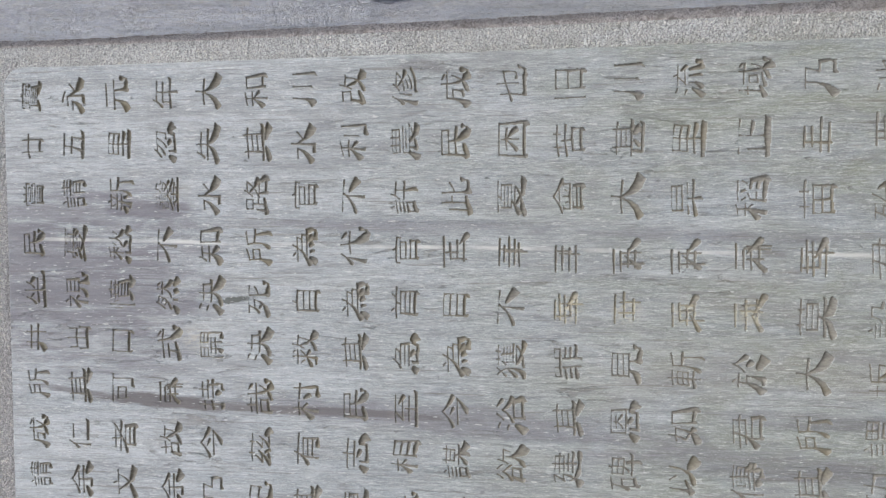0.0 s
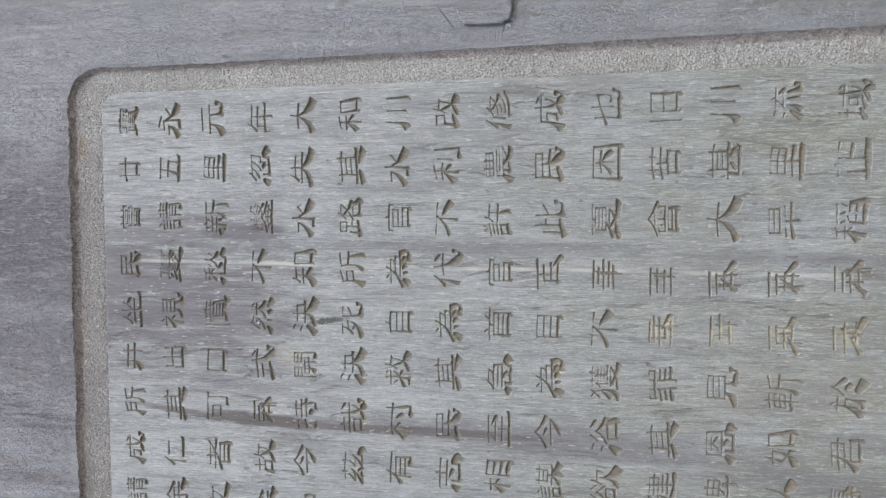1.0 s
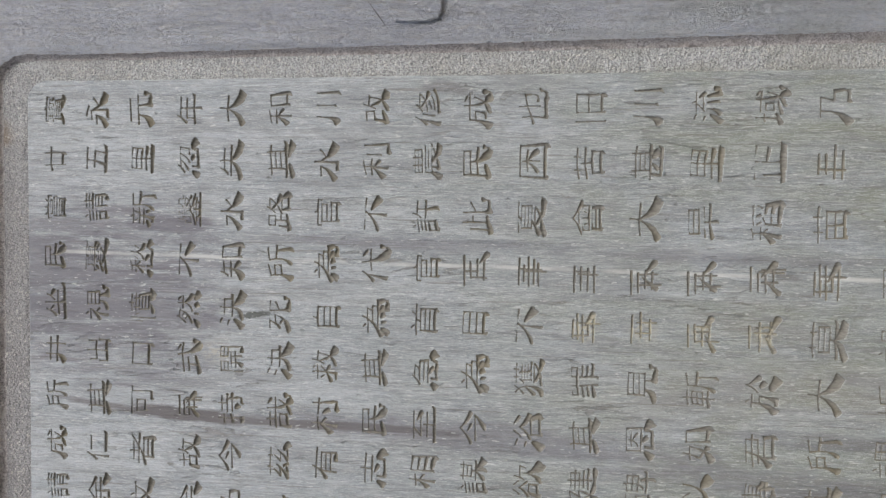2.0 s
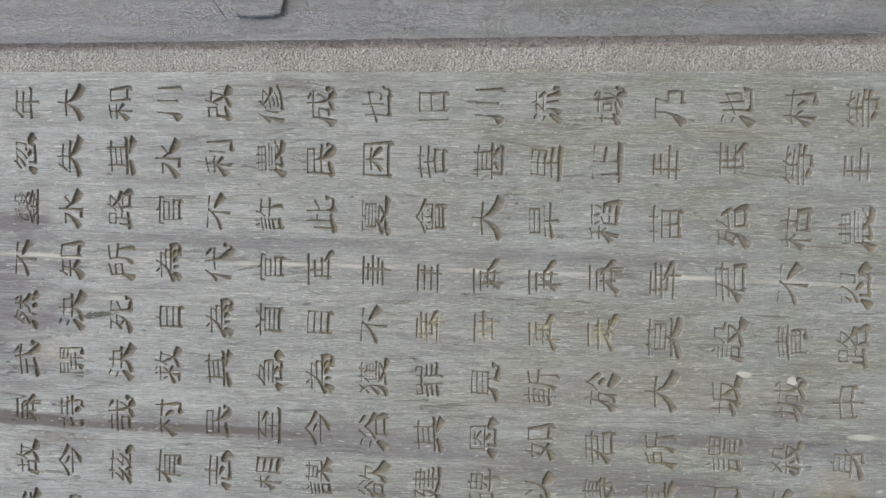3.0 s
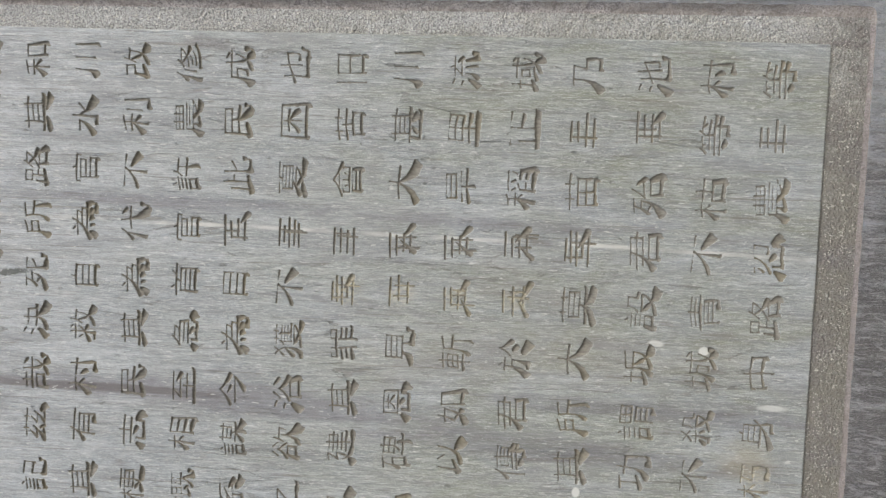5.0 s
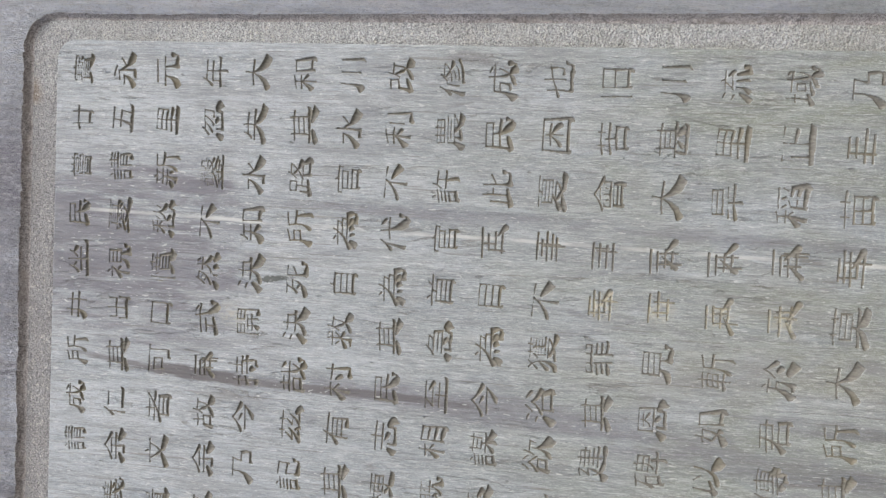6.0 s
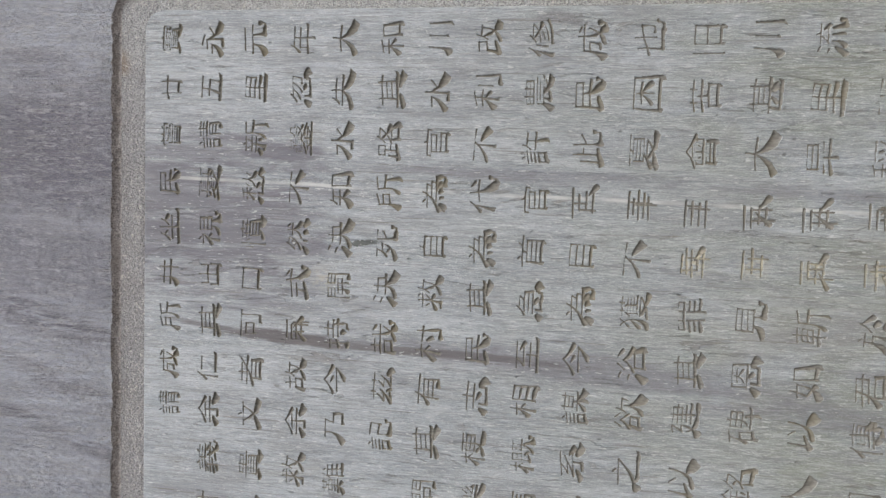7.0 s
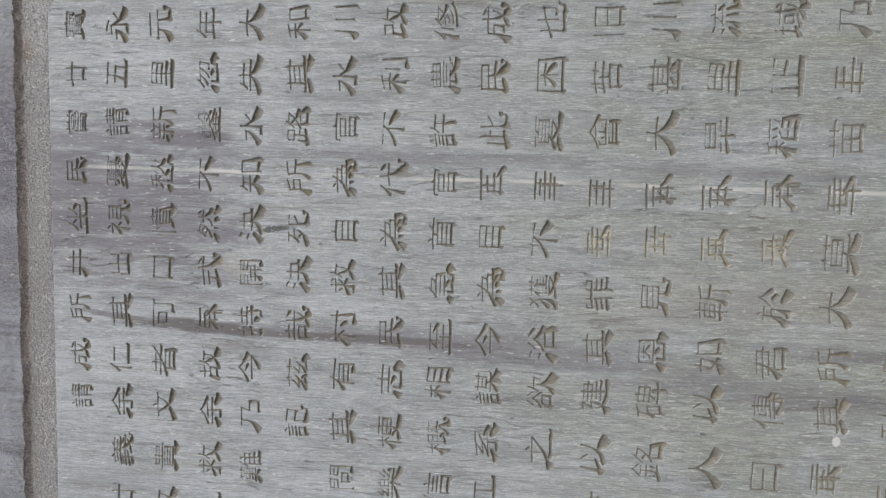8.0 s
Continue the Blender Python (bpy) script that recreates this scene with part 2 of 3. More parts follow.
    c = s.mix(streaks.ramp(0.57, 0.64) * 0.5, c, (0.50, 0.48, 0.46))
    n = s.bump(lumps + ripple * 0.6 + crease * 0.7 + flake * 0.25 + fine * 0.3 + sand * 0.5, 0.0040, 1.0)
    n = s.bump(mid * 0.7 + scale * 1.2, 0.005, 0.8, n)
    n = s.bump(steps, 0.0011, 1.0, n)
    return s.finish(c, fine * 0.2 + 0.38, n, 0.8)


def pecked_stone():
    """The floor of the border, pitted all over by the chisel's point."""
    s = Surface("pecked_stone")
    pit = s.cells(560, 560, 560, 3, True)
    grain = s.noise(740, 740, 740, 4, 0.74, 0.4, 61)
    wide = s.noise(30, 30, 18, 4, 0.65, 0.5, 63)
    c = s.mix(grain.ramp(0.38, 0.60), (0.265, 0.265, 0.268), (0.68, 0.69, 0.69))
    c = s.mix(wide.ramp(0.45, 0.7) * 0.3, c, (0.30, 0.288, 0.278))
    dirt = s.blot(-0.14, 1.75, 0.26, 0.06, 0.0, wide, 0.35).max(s.blot(-0.20, 0.775, 0.37, 0.06, 0.0, wide, 0.3))
    c = s.mix(dirt * 0.42, c, (0.185, 0.160, 0.165))
    soil = s.blot(-0.20, 0.770, 0.38, 0.05, 0.0, wide, 0.3)
    c = s.mix(soil * 0.55, c, (0.150, 0.130, 0.115))
    lichen = s.blot(0.119, 1.762, 0.012, 0.010, 0.0, wide, 0.5)
    c = s.mix(lichen * 0.5, c, (0.30, 0.20, 0.11))
    film = s.z.ramp(1.50, 0.90) * wide.ramp(0.3, 0.6)
    c = s.mix(film * 0.35, c, (0.33, 0.32, 0.25))
    spot = s.cells(430, 430, 430, 9).ramp(0.28, 0.16) * s.noise(70, 70, 45, 4, 0.65, 0, 65).ramp(0.42, 0.58)
    c = s.mix(spot * 0.85, c, (0.74, 0.71, 0.65))
    chip = s.noise(330, 330, 260, 4, 0.7, 0.5, 67).ramp(0.60, 0.64)
    c = s.mix(chip * 0.7, c, (0.74, 0.72, 0.66))
    n = s.bump(pit + grain * 0.9, 0.0020, 1.0)
    return s.finish(c, 0.8, n, 0.3)


def lip_stone():
    s = Surface("lip_stone")
    grain = s.noise(620, 620, 620, 4, 0.72, 0.3, 71)
    wide = s.noise(60, 60, 25, 4, 0.65, 0.5, 73)
    clot = s.noise(170, 170, 120, 5, 0.7, 0.8, 75)
    c = s.mix(grain.ramp(0.36, 0.62), (0.25, 0.228, 0.228), (0.64, 0.60, 0.595))
    c = s.mix(wide.ramp(0.46, 0.62) * 0.5, c, (0.40, 0.355, 0.335))
    c = s.mix(clot.ramp(0.55, 0.61) * 0.5, c, (0.16, 0.14, 0.138))
    c = s.mix(clot.ramp(0.42, 0.36) * 0.5, c, (0.60, 0.58, 0.56))
    film = s.z.ramp(1.50, 0.90) * wide.ramp(0.3, 0.6)
    c = s.mix(film * 0.3, c, (0.26, 0.235, 0.195))
    # foot darkened in the colour, against the light its upward slope catches
    soil = s.blot(-0.20, 0.755, 0.42, 0.05, 0.0, wide, 0.3)
    c = s.mix(soil * 0.6, c, (0.215, 0.185, 0.178))
    return s.finish(c, 0.75, s.bump(grain + clot * 0.6, 0.0020, 1.0), 0.35)


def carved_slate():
    """The walls and floors of the carved strokes; their colour holds soil and painted shade."""
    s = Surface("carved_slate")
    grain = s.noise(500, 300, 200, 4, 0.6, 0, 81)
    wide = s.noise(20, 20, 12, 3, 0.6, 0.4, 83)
    # soil tone, taken darker to make up for weak shading in the grooves
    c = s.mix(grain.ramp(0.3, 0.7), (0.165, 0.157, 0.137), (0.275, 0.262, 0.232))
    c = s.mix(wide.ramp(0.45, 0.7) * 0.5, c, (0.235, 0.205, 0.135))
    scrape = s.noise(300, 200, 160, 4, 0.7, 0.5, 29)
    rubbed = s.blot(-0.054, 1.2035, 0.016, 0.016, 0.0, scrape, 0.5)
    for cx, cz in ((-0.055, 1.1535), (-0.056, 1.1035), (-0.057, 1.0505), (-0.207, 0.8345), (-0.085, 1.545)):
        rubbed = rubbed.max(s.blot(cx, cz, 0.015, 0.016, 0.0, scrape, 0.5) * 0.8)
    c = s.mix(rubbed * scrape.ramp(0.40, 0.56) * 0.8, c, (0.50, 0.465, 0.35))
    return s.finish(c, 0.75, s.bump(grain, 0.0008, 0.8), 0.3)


def bare_soil():
    s = Surface("bare_soil")
    a = s.noise(3, 3, 3, 5, 0.6, 0, 91)
    b = s.noise(90, 90, 90, 4, 0.6, 0, 92)
    c = s.mix(a.ramp(0.35, 0.65), (0.16, 0.14, 0.11), (0.24, 0.21, 0.17))
    c = s.mix(b.ramp(0.5, 0.7) * 0.5, c, (0.30, 0.28, 0.24))
    return s.finish(c, 0.9, s.bump(b, 0.01, 0.8), 0.2)


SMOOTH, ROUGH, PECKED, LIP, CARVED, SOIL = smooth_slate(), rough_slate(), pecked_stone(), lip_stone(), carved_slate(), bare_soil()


# ---- mesh helpers ----
def part(name, verts, faces, material, parent=None, label="", smooth=False, at=None):
    me = bpy.data.meshes.new(name)
    me.from_pydata(verts, [], faces)
    me.validate()
    me.materials.append(material)
    if smooth:
        me.polygons.foreach_set("use_smooth", [True] * len(me.polygons))
    me.update()
    ob = new(name, me)
    if at is not None:
        ob.location = at
    if parent is not None:
        ob.parent = parent
    if label:
        tagged(ob, label)
    return ob


def outline(x0, x1, z0, z1, radii, step, turn=14):
    """A rounded rectangle as a ring of (x, z), from the lower left corner on; radii: lower left, lower right, upper right, upper left."""
    corners = [(x0, z0, 1, 1, 180), (x1, z0, -1, 1, 270), (x1, z1, -1, -1, 0), (x0, z1, 1, -1, 90)]
    nz, nx = round(0.94 / step), round(0.67 / step)
    arcs = []
    for (cx, cz, ux, uz, a0), r in zip(corners, radii):
        arcs.append([(cx + ux * r + r * math.cos(radians(a0 + 90 * k / turn)), cz + uz * r + r * math.sin(radians(a0 + 90 * k / turn)))
                     for k in range(turn + 1)])
    ring = []
    for k in range(4):
        ring += arcs[k]
        (ax, az), (bx, bz) = arcs[k][-1], arcs[(k + 1) % 4][0]
        n = nx if k % 2 == 0 else nz
        ring += [(ax + (bx - ax) * i / n, az + (bz - az) * i / n) for i in range(1, n)]
    return ring


def loft(rings):
    """Quads between rings of equal length, each a list of (x, y, z)."""
    n = len(rings[0])
    verts = [p for r in rings for p in r]
    faces = [(a * n + i, a * n + (i + 1) % n, (a + 1) * n + (i + 1) % n, (a + 1) * n + i) for a in range(len(rings) - 1) for i in range(n)]
    return verts, faces


def blend(r0, r1, t):
    return [(a + (c - a) * t, b + (d - b) * t) for (a, b), (c, d) in zip(r0, r1)]


# ---- the stele ----
PX0, PX1, PZ0, PZ1 = -0.500, 0.1740, 0.7935, 1.7295    # the smooth field
LX0, LX1, LZ0, LZ1 = -0.536, 0.2075, 0.7560, 1.7665    # the outer edge of the sunk border
SX0, SX1, SZ0, SZ1 = -0.720, 0.390, 0.0, 2.08          # the whole slab
DEEP = 0.0056


def deep_at(z):
    """The border is shallow along its foot and deeper above."""
    t = min(1.0, max(0.0, (z - 0.775) / 0.07))
    return DEEP * (0.42 + 0.58 * t * t * (3 - 2 * t))



stele = tagged(new("memorial_stele"), "upright grey slate memorial stele carved with columns of characters", "stele")

STEP = 0.0018
field_ring = outline(PX0, PX1, PZ0, PZ1, (0.002, 0.002, 0.019, 0.019), STEP)
foot_ring = outline(PX0 - 0.0014, PX1 + 0.0014, PZ0 - 0.0014, PZ1 + 0.0014, (0.003, 0.003, 0.020, 0.020), STEP)
toe_ring = outline(LX0 + 0.0088, LX1 - 0.0088, LZ0 + 0.0036, LZ1 - 0.0070, (0.005, 0.005, 0.026, 0.026), STEP)
lip_ring = outline(LX0, LX1, LZ0, LZ1, (0.007, 0.007, 0.036, 0.036), STEP)


def draw_in(ring, by):
    """The border narrows upwards on its right side."""
    return [(x - by * min(1.0, max(0.0, (z - 0.84) / 0.80)) * min(1.0, max(0.0, x / 0.17)), z) for x, z in ring]


field_ring, foot_ring = draw_in(field_ring, 0.0068), draw_in(foot_ring, 0.0068)
toe_ring, lip_ring = draw_in(toe_ring, 0.0105), draw_in(lip_ring, 0.0145)


def wobble(x, z, size, amount, seed=0.0):
    return noise.noise(Vector((x / size, seed, z / size))) * amount


def peck(x, z):
    return wobble(x, z, 0.0052, 0.0009, 3) + wobble(x, z, 0.0028, 0.0007, 7)


# the bevelled wall that carries the field, and the pecked floor
rings = [[(x, 0.0, z) for x, z in field_ring], [(x, 0.0006, z) for x, z in blend(field_ring, foot_ring, 0.8)],
         [(x, deep_at(z) * 1.15, z) for x, z in foot_ring]]
part("field_edge", *loft(rings), SMOOTH, stele, smooth=False)
N_FLOOR = 15
rings = []
for k in range(N_FLOOR + 1):
    t = k / N_FLOOR
    dip = 1.15 - 0.2 * min(1.0, t * 4) + 0.05 * t
    rings.append([(x, dip * deep_at(z) + (peck(x, z) if k else 0.0), z) for x, z in blend(foot_ring, toe_ring, t)])
floor_edge = rings[-1]
part("sunk_border", *loft(rings), PECKED, stele, "finely pecked sunk border floor", smooth=True)

# the sloping lip and the face round it
N_LIP = 8
rings = [floor_edge]
for k in range(1, N_LIP + 1):
    t = k / N_LIP
    rise = 1 - t ** 2.0
    ring = []
    for x, z in blend(toe_ring, lip_ring, t):
        d = deep_at(z) * rise + peck(x, z) * (1 - t) + wobble(x, z, 0.006, 0.0014, 11) * math.sin(math.pi * t)
        torn_edge = 1.0 if z > 1.74 else 0.4
        ox = (wobble(x, z, 0.022, 0.0014, 17) + wobble(x, z, 0.0060, 0.0019, 19) + wobble(x, z, 0.0036, 0.0016, 21)) * t * torn_edge
        ring.append((x + ox, d, z + ox))
    rings.append(ring)
lip_edge = rings[-1]
part("border_lip", *loft(rings), LIP, stele, "brownish sloping lip of the border", smooth=True)


def face_depth(x, z):
    layers = wobble(x, z * 0.22, 0.018, 0.0026, 23) + wobble(x, z * 0.35, 0.007, 0.0013, 29) + wobble(x, z * 0.6, 0.011, 0.0016, 33)
    chips = abs(wobble(x, z * 0.5, 0.0065, 0.0012, 35)) + wobble(x, z * 0.7, 0.0042, 0.0005, 39)
    return -0.0014 + layers * 0.45 + chips + wobble(x, z, 0.09, 0.003, 31)


slab_ring = outline(SX0, SX1, SZ0, SZ1, (0.01, 0.01, 0.10, 0.10), STEP)
N_FACE = 150
rings = [lip_edge]
for k in range(1, N_FACE + 1):
    t = (k / N_FACE) ** 1.25
    ease = min(1.0, t * 30)
    rings.append([(x, face_depth(x, z) * ease, z) for x, z in blend(lip_ring, slab_ring, t)])
back = 0.20
rings.append([(x + (0.004 if x > 0 else -0.004), 0.012, z) for x, z in slab_ring])
rings.append([(x + wobble(x, z, 0.08, 0.006, 37), back * 0.5, z) for x, z in slab_ring])
rings.append([(x, back, z) for x, z in slab_ring])
verts, faces = loft(rings)
n = len(slab_ring)
faces.append(tuple(range(len(verts) - n, len(verts))))
part("slab", verts, faces, ROUGH, stele, "unpolished bluish slate slab with dark streaks", smooth=True)


# the flake that is breaking away beside the border
def flake(cx, cz, hx, hz, seed):
    """A thin raised scale: blunt at its lower side, its upper end slanting, the far side running out into the face."""
    rnd = random.Random(seed)
    n = 48
    rim = []
    for k in range(n):
        a = 2 * math.pi * k / n
        r = 1 + rnd.uniform(-0.035, 0.035)
        u = math.copysign(abs(math.cos(a)) ** 0.45, math.cos(a))
        v = math.copysign(abs(math.sin(a)) ** 0.45, math.sin(a))
        rim.append((cx + hx * r * u, cz + hz * r * v * (1 + 0.22 * u if v > 0 else 1 + 0.05 * u)))
    rise = [-0.0050 - 0.0014 * max(0.0, (z - cz) / hz) + 0.004 * max(0.0, (x - cx) / hx) for x, z in rim]
    verts = [(x, 0.006, z) for x, z in rim] + [(x, y + 0.0008, z) for (x, z), y in zip(rim, rise)]
    verts += [(cx + (x - cx) * 0.95, y, cz + (z - cz) * 0.95) for (x, z), y in zip(rim, rise)] + [(cx, -0.0042, cz)]
    faces = []
    for k in range(n):
        j = (k + 1) % n
        faces += [(k, j, n + j, n + k), (n + k, n + j, 2 * n + j, 2 * n + k), (2 * n + k, 2 * n + j, 3 * n)]
    return verts, faces


part("loose_flake", *flake(0.240, 1.361, 0.0225, 0.0262, 5), ROUGH, stele, "thin flake lifting off the slate face")

# ---- the inscription ----
# columns from right to left, each read downwards; a square marks a worn or withheld sign, a dot an empty place
COLUMNS = [
    "寳永元年大和川改修成也旧川流域乃池村等",
    "廿五里忽失其水利農民困苦甚里正□□等□",
    "嘗請新鑿水路官不許此夏會大旱稻苗殆枯農",
    "民憂愁不知所為代官□□□□□□□君不忍",
    "坐視憤然決死自為首目不□□□□莫設青路",
    "井出口式開決救其急為獲罪見斬於大坂城中",
    "所其可□持哉村民至今浴其恩如君所謂殺身",
    "成仁者故今茲有志相謀欲建碑以傳其功不朽",
    "請余文余乃記其梗概系之以銘人曰□□□□",
    ".義貴救難.問樂信江.□□□□....",
    ".廿放之令.□□□二.........",
]
SLOT_Z = [1.7035, 1.6615, 1.617, 1.571, 1.530, 1.484, 1.440, 1.3935, 1.3475, 1.302, 1.253, 1.2035, 1.1535, 1.1035, 1.0505, 0.998, 0.941, 0.887, 0.8345]
COL_TOP = [0.1405, 0.0945, 0.0498, 0.0034, -0.0424, -0.0862, -0.1315, -0.1780, -0.2195, -0.2700, -0.3180]
COL_END = [0.1435, 0.0935, 0.0398, -0.0107, -0.0618, -0.1118, -0.1643, -0.2085, -0.2753, -0.3230, -0.3760]


def col_x(c, z):
    t = (SLOT_Z[0] - z) / (SLOT_Z[0] - SLOT_Z[-1])
    return COL_TOP[c] + (COL_END[c] - COL_TOP[c]) * t


from mathutils.geometry import delaunay_2d_cdt

lettering = bpy.data.curves.new("lettering", "FONT")
lettering.resolution_u = 3
setter = new("setter", lettering)
EM_U, EM_V, CUT, PAD = 0.0345, 0.0265, 0.00046, 0.0042      # size of an em, grid and margin of a sign
GLYPHS = {}


def near(points, seg):
    """Distance from points to the nearest of the segments, in metres."""
    a, d = seg[:, 0], seg[:, 1] - seg[:, 0]
    t = ((points[:, None] - a) * d).sum(2) / np.maximum((d * d).sum(1), 1e-14)
    gap = np.linalg.norm(points[:, None] - a - np.clip(t, 0, 1)[..., None] * d, axis=2)
    return gap.min(axis=1)


def soften(m, times):
    for _ in range(times):
        p = np.pad(m, 1, mode="edge")
        m = (p[1:-1, 1:-1] * 2 + p[:-2, 1:-1] + p[2:, 1:-1] + p[1:-1, :-2] + p[1:-1, 2:]) / 6
    return m


def grid_for(half_u, half_v):
    us = np.linspace(-half_u, half_u, max(8, round(2 * half_u / CUT)))
    vs = np.linspace(-half_v, half_v, max(8, round(2 * half_v / CUT)))
    return us, vs


def chiselled(half):
    """Depth of a cut from the half width that is left at a point: sloping walls, a rounded bed."""
    deepest = 0.0026
    return deepest * (1 - np.exp(-np.maximum(half, 0.0) * 2.5 / deepest))


def sign(ch):
    """A carved sign round its middle: grid lines u and v, and the depth over them. Falling strokes swell like a brush's."""
    if ch in GLYPHS:
        return GLYPHS[ch]
    lettering.body = ch
    bpy.context.view_layer.update()
    me = setter.evaluated_get(bpy.context.evaluated_depsgraph_get()).to_mesh()
    bm = bmesh.new()
    bm.from_mesh(me)
    bmesh.ops.remove_doubles(bm, verts=bm.verts, dist=1e-5)
    seg = np.array([[e.verts[0].co[:2], e.verts[1].co[:2]] for e in bm.edges if len(e.link_faces) == 1])
    busy = len(bm.verts)
    bm.free()
    lo, hi = seg.min(axis=(0, 1)), seg.max(axis=(0, 1))
    seg = (seg - (lo + hi) / 2) * np.array([EM_U, EM_V])
    # signs with slanting strokes are broad and spread at the foot, the upright ones narrow
    run = seg[:, 1] - seg[:, 0]
    length = np.linalg.norm(run, axis=1) + 1e-9
    slant = (length * (2 * np.abs(run[:, 0] * run[:, 1]) / length ** 2 > 0.5)).sum() / length.sum()
    broad = min(1.0, slant / 0.34)
    half_u, half_v = np.abs(seg).max(axis=(0, 1))
    low = np.clip((0.2 * half_v - seg[..., 1]) / (1.2 * half_v), 0, 1)
    seg[..., 0] *= (0.88 + 0.12 * broad) * (1 + 0.30 * broad * low ** 1.4)
    seg[..., 1] *= 1 - 0.05 * broad
    half_u, half_v = np.abs(seg).max(axis=(0, 1))
    lean = radians(random.Random(ord(ch) + 1).uniform(-3.0, 3.0))
    seg = np.stack([seg[..., 0] * math.cos(lean) - seg[..., 1] * math.sin(lean), seg[..., 1] * math.cos(lean) + seg[..., 0] * math.sin(lean)], -1)
    half_u, half_v = np.abs(seg).max(axis=(0, 1))
    bow = random.Random(ord(ch)).uniform(0.0006, 0.0016)
    seg[..., 1] += bow * (0.5 - (seg[..., 0] / half_u) ** 2) + 0.0003 * np.sin(seg[..., 0] * 300 + ord(ch))
    seg[..., 0] += 0.0003 * np.sin(seg[..., 1] * 300 + ord(ch) * 2)
    us, vs = grid_for(half_u + PAD, half_v + PAD)
    gu, gv = np.meshgrid(us, vs)
    pts = np.stack([gu.ravel(), gv.ravel()], 1)
    gap = near(pts, seg)
    az, bz, ax, bx = seg[:, 0, 1], seg[:, 1, 1], seg[:, 0, 0], seg[:, 1, 0]
    over = (az[None] > pts[:, 1:]) != (bz[None] > pts[:, 1:])
    with np.errstate(divide="ignore", invalid="ignore"):
        cross = ax + (pts[:, 1:] - az) * (bx - ax) / (bz - az)
    inside = (over & (pts[:, :1] < cross)).sum(1) % 2 == 1
    signed = np.where(inside, gap, -gap).reshape(gu.shape)
    # which way the strokes run, smoothed along them
    dv, du = np.gradient(signed, CUT)
    weight = np.exp(-np.abs(signed) / 0.0009)
    juu, jvv, juv = (soften(m * weight, 16) for m in (du * du, dv * dv, du * dv))
    whole = juu + jvv + 1e-6
    falling = np.clip(2 * juv / whole, 0, 1) ** 0.9
    rising = np.clip(-2 * juv / whole, 0, 1)
    upright = np.clip(juu / whole * 1.6 - 0.6, 0, 1)
    level = np.clip(jvv / whole * 1.6 - 0.6, 0, 1)
    down = np.clip((half_v - gv) / (2 * half_v), 0, 1)
    right = np.clip((gu + half_u) / (2 * half_u), 0, 1)
    room = 1.0 if busy < 110 else 0.8 if busy < 190 else 0.5 if busy < 270 else 0.3
    along = np.clip(((right + down) / 2 - 0.36) / 0.52, 0, 1)
    back_along = np.clip(((1 - right + down) / 2 - 0.42) / 0.50, 0, 1)
    swell = (falling * (0.12 + along ** 1.2 * 4.2) + rising * (-0.05 + back_along ** 1.4 * 3.2)) * 0.001 * room
    swell += level * np.clip((down - 0.72) / 0.15, 0, 1) * 0.0006 * room
    thin = (-0.00012 if busy < 110 else -0.00016 if busy < 190 else -0.00020) - 0.00036 * upright
    tremble = np.array([noise.noise(Vector((p[0] * 420, p[1] * 420, ord(ch) % 97))) for p in pts]).reshape(gu.shape) * 0.00018
    GLYPHS[ch] = us, vs, chiselled(signed + soften(swell, 3) + thin + tremble)
    return GLYPHS[ch]


def worn_sign(variant):
    """Plain bars where a sign is worn away or withheld: level ones and one broad slanting one."""
    key = "bars%d" % variant
    if key in GLYPHS:
        return GLYPHS[key]
    r = random.Random(variant + 3)
    us, vs = grid_for(0.0140 + PAD, 0.0112 + PAD)
    gu, gv = np.meshgrid(us, vs)
    pts = np.stack([gu.ravel(), gv.ravel()], 1)
    best = np.full(len(pts), -1.0)
    bars = []
    n = r.choice((3, 4, 4, 5))
    split = r.choice((-0.004, 0.0, 0.0, 0.003))
    for k in range(n):
        v = 0.0095 - 0.019 * k / (n - 0.4)
        w = r.uniform(0.006, 0.0125)
        o = split + r.uniform(-0.002, 0.002)
        bars.append(((o - w, v), (o + w, v + r.uniform(-0.0006, 0.0006)), 0.0009, 0.0012))
    for k in range(r.choice((2, 2, 3))):
        u = split + r.uniform(-0.008, 0.008)
        top = r.uniform(0.002, 0.010)
        bars.append(((u, top), (u + r.uniform(-0.0006, 0.0006), top - r.uniform(0.010, 0.018)), 0.0009, 0.0011))
    if r.random() < 0.8:
        bars.append(((r.uniform(-0.002, 0.005), r.uniform(-0.003, 0.003)), (r.uniform(0.010, 0.0135), r.uniform(-0.0105, -0.006)), 0.0007, 0.0029))
    if r.random() < 0.5:
        bars.append(((r.uniform(-0.003, 0.0), r.uniform(-0.004, 0.002)), (r.uniform(-0.013, -0.009), r.uniform(-0.0105, -0.008)), 0.0006, 0.0023))
    for p, q, w0, w1 in bars:
        p, q = np.array(p), np.array(q)
        t = np.clip(((pts - p) @ (q - p)) / ((q - p) @ (q - p)), 0, 1)
        gap = np.linalg.norm(pts - p - t[:, None] * (q - p), axis=1)
        best = np.maximum(best, w0 + (w1 - w0) * t - gap)
    GLYPHS[key] = us, vs, chiselled(best.reshape(gu.shape))
    return GLYPHS[key]


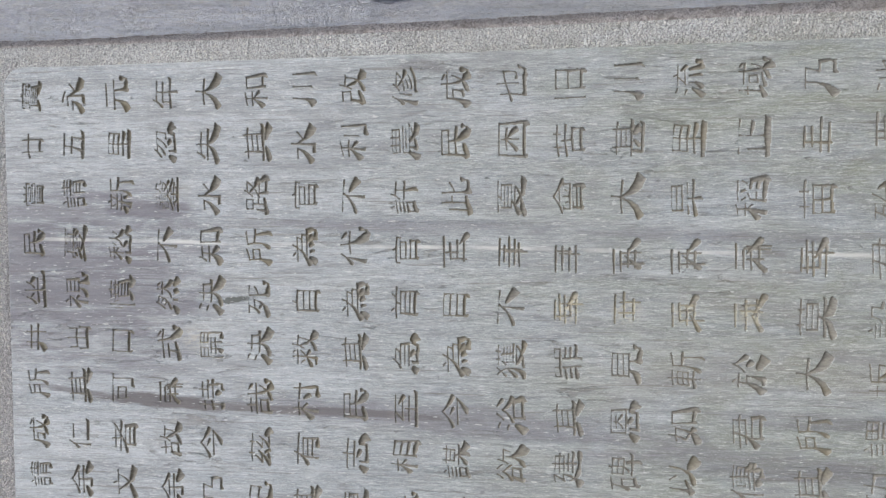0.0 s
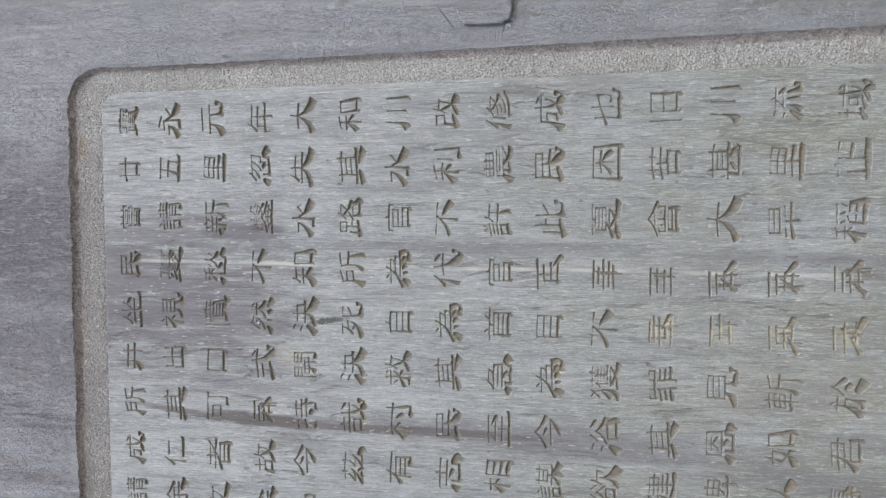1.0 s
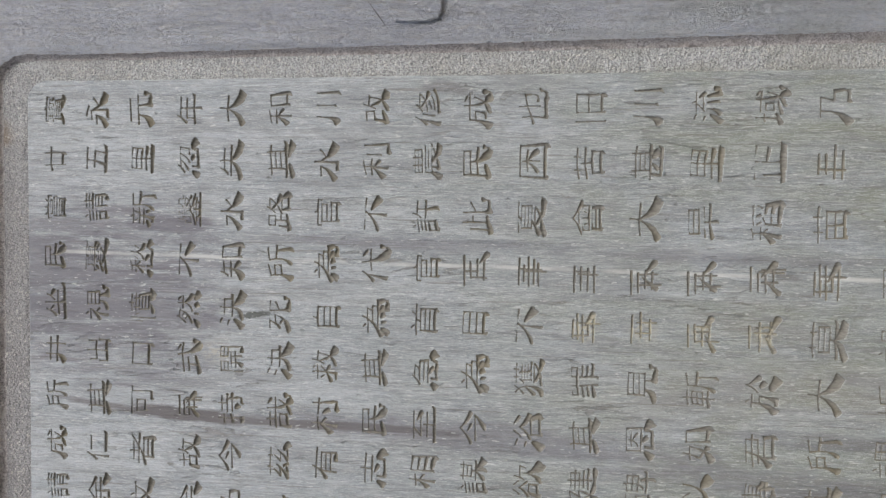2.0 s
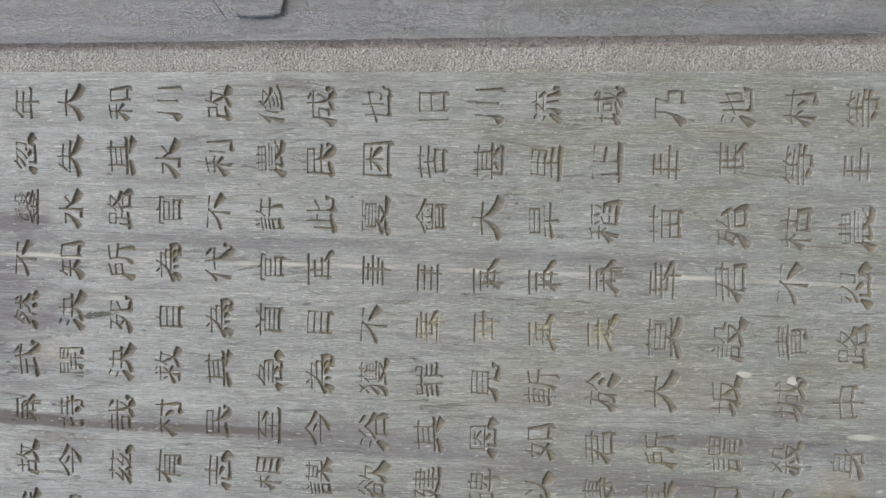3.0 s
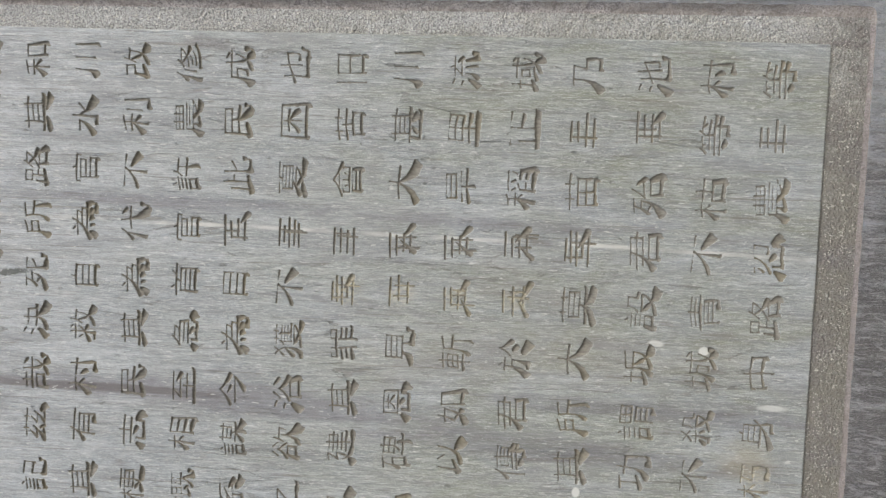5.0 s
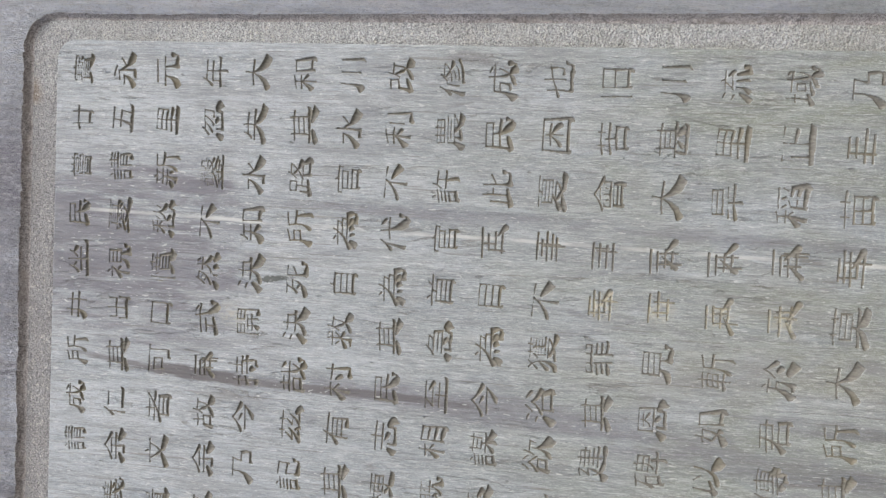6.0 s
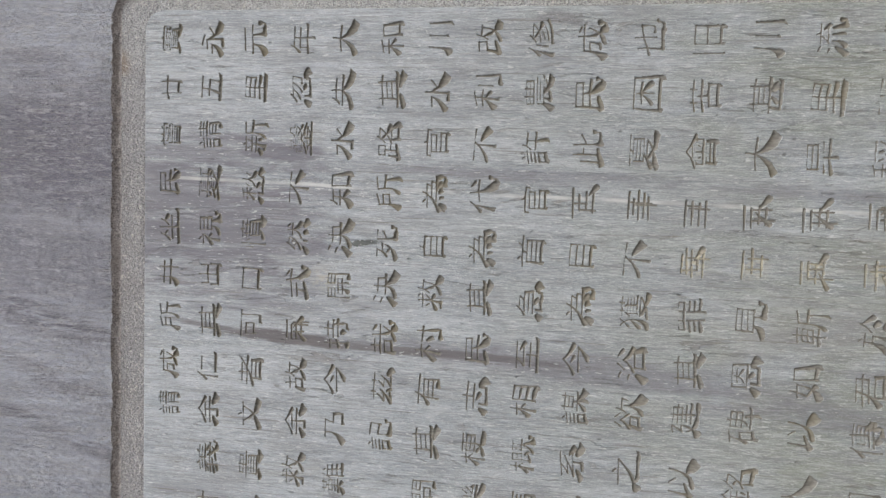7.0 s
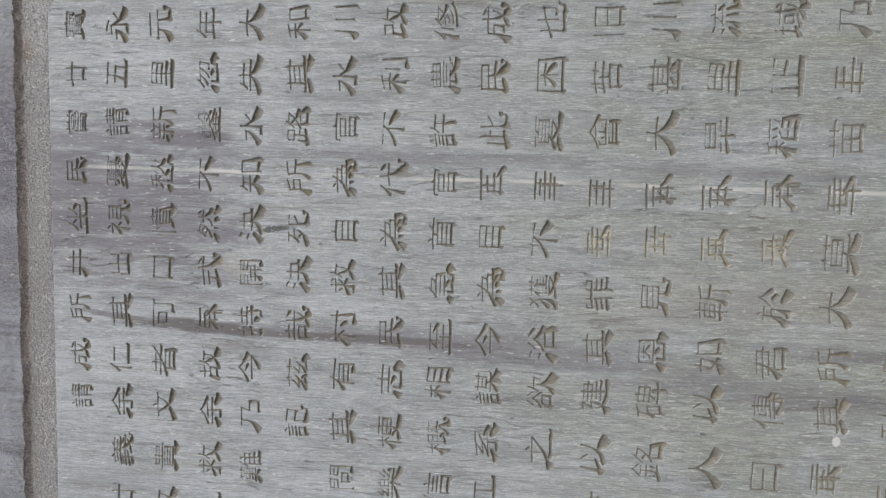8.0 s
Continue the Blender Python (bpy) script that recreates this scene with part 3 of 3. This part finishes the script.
def quad_mesh(name, verts, quads, material, parent, label="", at=None):
    me = bpy.data.meshes.new(name)
    me.vertices.add(len(verts))
    me.vertices.foreach_set("co", np.asarray(verts, dtype=np.float32).ravel())
    me.loops.add(len(quads) * 4)
    me.loops.foreach_set("vertex_index", np.asarray(quads, dtype=np.int32).ravel())
    me.polygons.add(len(quads))
    me.polygons.foreach_set("loop_start", np.arange(0, len(quads) * 4, 4, dtype=np.int32))
    me.polygons.foreach_set("use_smooth", np.ones(len(quads), dtype=bool))
    me.materials.append(material)
    me.update(calc_edges=True)
    ob = new(name, me)
    ob.parent = parent
    if at is not None:
        ob.location = at
    return tagged(ob, label)


rnd = random.Random(12)
marks = []                            # the carved signs: vertices, quads and place
field_verts, field_quads = [], []     # the flat stone between and round them
count = 0
slot_edge = [SLOT_Z[0] + 0.0190] + [(a + b) / 2 for a, b in zip(SLOT_Z, SLOT_Z[1:])] + [SLOT_Z[-1] - 0.028]
n_col = len(COLUMNS)


def col_edge(c, z):
    if c == 0:
        return col_x(0, z) + 0.0210
    if c == n_col:
        return col_x(n_col - 1, z) - 0.024
    return (col_x(c - 1, z) + col_x(c, z)) / 2


def add_field(points, quads):
    global count
    field_verts.append(np.array([(p[0], 0.0, p[1]) for p in points]))
    field_quads.append(np.array(quads) + count)
    count += len(points)


for c, text in enumerate(COLUMNS):
    for s, ch in enumerate(text):
        za, zb = slot_edge[s], slot_edge[s + 1]
        corner = [(col_edge(c + 1, za), za), (col_edge(c + 1, zb), zb), (col_edge(c, zb), zb), (col_edge(c, za), za)]
        if ch == ".":
            add_field(corner, [(0, 1, 2, 3)])
            continue
        us, vs, deep = worn_sign(rnd.randrange(24)) if ch == "□" else sign(ch)
        pitch = za - zb
        z0 = SLOT_Z[s] + rnd.uniform(-0.0008, 0.0008)
        x0 = col_x(c, z0) + rnd.uniform(-0.001, 0.001)
        grow = pitch / 0.0455
        x = us * grow * rnd.uniform(0.95, 1.06)
        z = vs * grow * rnd.uniform(0.94, 1.06)
        # a sign never leaves its place on the stone
        x *= min(1.0, (corner[2][0] - x0 - 0.0006) / x[-1], (x0 - corner[0][0] - 0.0006) / x[-1])
        z *= min(1.0, (za - z0 - 0.0004) / z[-1], (z0 - zb - 0.0004) / z[-1])
        gx, gz = np.meshgrid(x, z)
        nu, nv = len(x), len(z)
        verts = np.stack([gx.ravel(), deep.ravel(), gz.ravel()], 1)
        idx = np.arange(nu * nv).reshape(nv, nu)
        quads = np.stack([idx[:-1, :-1], idx[:-1, 1:], idx[1:, 1:], idx[1:, :-1]], -1).reshape(-1, 4)
        cut = deep.ravel()[quads].max(axis=1) > 4e-5
        used, where = np.unique(quads[cut], return_inverse=True)
        marks.append((verts[used], where.reshape(-1, 4), (x0, 0.0, z0)))
        used, where = np.unique(quads[~cut], return_inverse=True)
        flat = verts[used] + np.array([x0, 0.0, z0])
        field_verts.append(flat)
        field_quads.append(where.reshape(-1, 4) + count)
        count += len(flat)
        box = [(x0 + x[0], z0 + z[-1]), (x0 + x[0], z0 + z[0]), (x0 + x[-1], z0 + z[0]), (x0 + x[-1], z0 + z[-1])]
        add_field(corner + box, [(0, 1, 5, 4), (1, 2, 6, 5), (2, 3, 7, 6), (3, 0, 4, 7)])
bpy.data.objects.remove(setter)

field = quad_mesh("inscribed_field", np.concatenate(field_verts), np.concatenate(field_quads), SMOOTH, stele, "smooth grey slate field with a pale quartz vein")
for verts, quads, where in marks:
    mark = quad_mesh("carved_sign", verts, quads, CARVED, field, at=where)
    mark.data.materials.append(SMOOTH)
    # shallow rims keep the field's slate, only the deeper bed gets the darkened colour
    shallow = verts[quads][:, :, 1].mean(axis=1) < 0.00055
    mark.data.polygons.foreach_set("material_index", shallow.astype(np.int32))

# the plain margins round the text
inner = [(col_edge(n_col, z), z) for z in slot_edge] + [(col_edge(0, z), z) for z in reversed(slot_edge)]
points = [Vector(p) for p in field_ring] + [Vector(p) for p in inner]
nr, ni = len(field_ring), len(inner)
cuts = [(i, (i + 1) % nr) for i in range(nr)] + [(nr + i, nr + (i + 1) % ni) for i in range(ni)]
got = delaunay_2d_cdt(points, cuts, [], 0, 1e-7)
out = [tuple(p) for p in got[0]]


def within(poly, p):
    hit = False
    for (ax, az), (bx, bz) in zip(poly, poly[1:] + poly[:1]):
        if (az > p[1]) != (bz > p[1]) and p[0] < ax + (p[1] - az) * (bx - ax) / (bz - az):
            hit = not hit
    return hit


keep = []
for t in got[2]:
    mx, mz = (sum(out[i][k] for i in t) / 3 for k in (0, 1))
    if within(field_ring, (mx, mz)) and not within(inner, (mx, mz)):
        (ax, az), (bx, bz), (cx, cz) = (out[i] for i in t)
        keep.append(tuple(t) if (bx - ax) * (cz - az) - (bz - az) * (cx - ax) > 0 else tuple(t)[::-1])
part("field_margin", [(x, 0.0, z) for x, z in out], keep, SMOOTH, stele)

# ---- the ground in front ----
size, cells_n = 40.0, 48
verts = []
for i in range(cells_n + 1):
    for j in range(cells_n + 1):
        x, y = ((2 * i / cells_n - 1) ** 3) * size, ((2 * j / cells_n - 1) ** 3) * size
        verts.append((x, y, wobble(x, y, 1.5, 0.012, 41) - 0.012))
faces = [(i * (cells_n + 1) + j, (i + 1) * (cells_n + 1) + j, (i + 1) * (cells_n + 1) + j + 1, i * (cells_n + 1) + j + 1) for i in range(cells_n) for j in range(cells_n)]
tagged(part("ground", verts, faces, SOIL, smooth=True), "bare brown trodden soil round the stele", "ground", kind="structure")
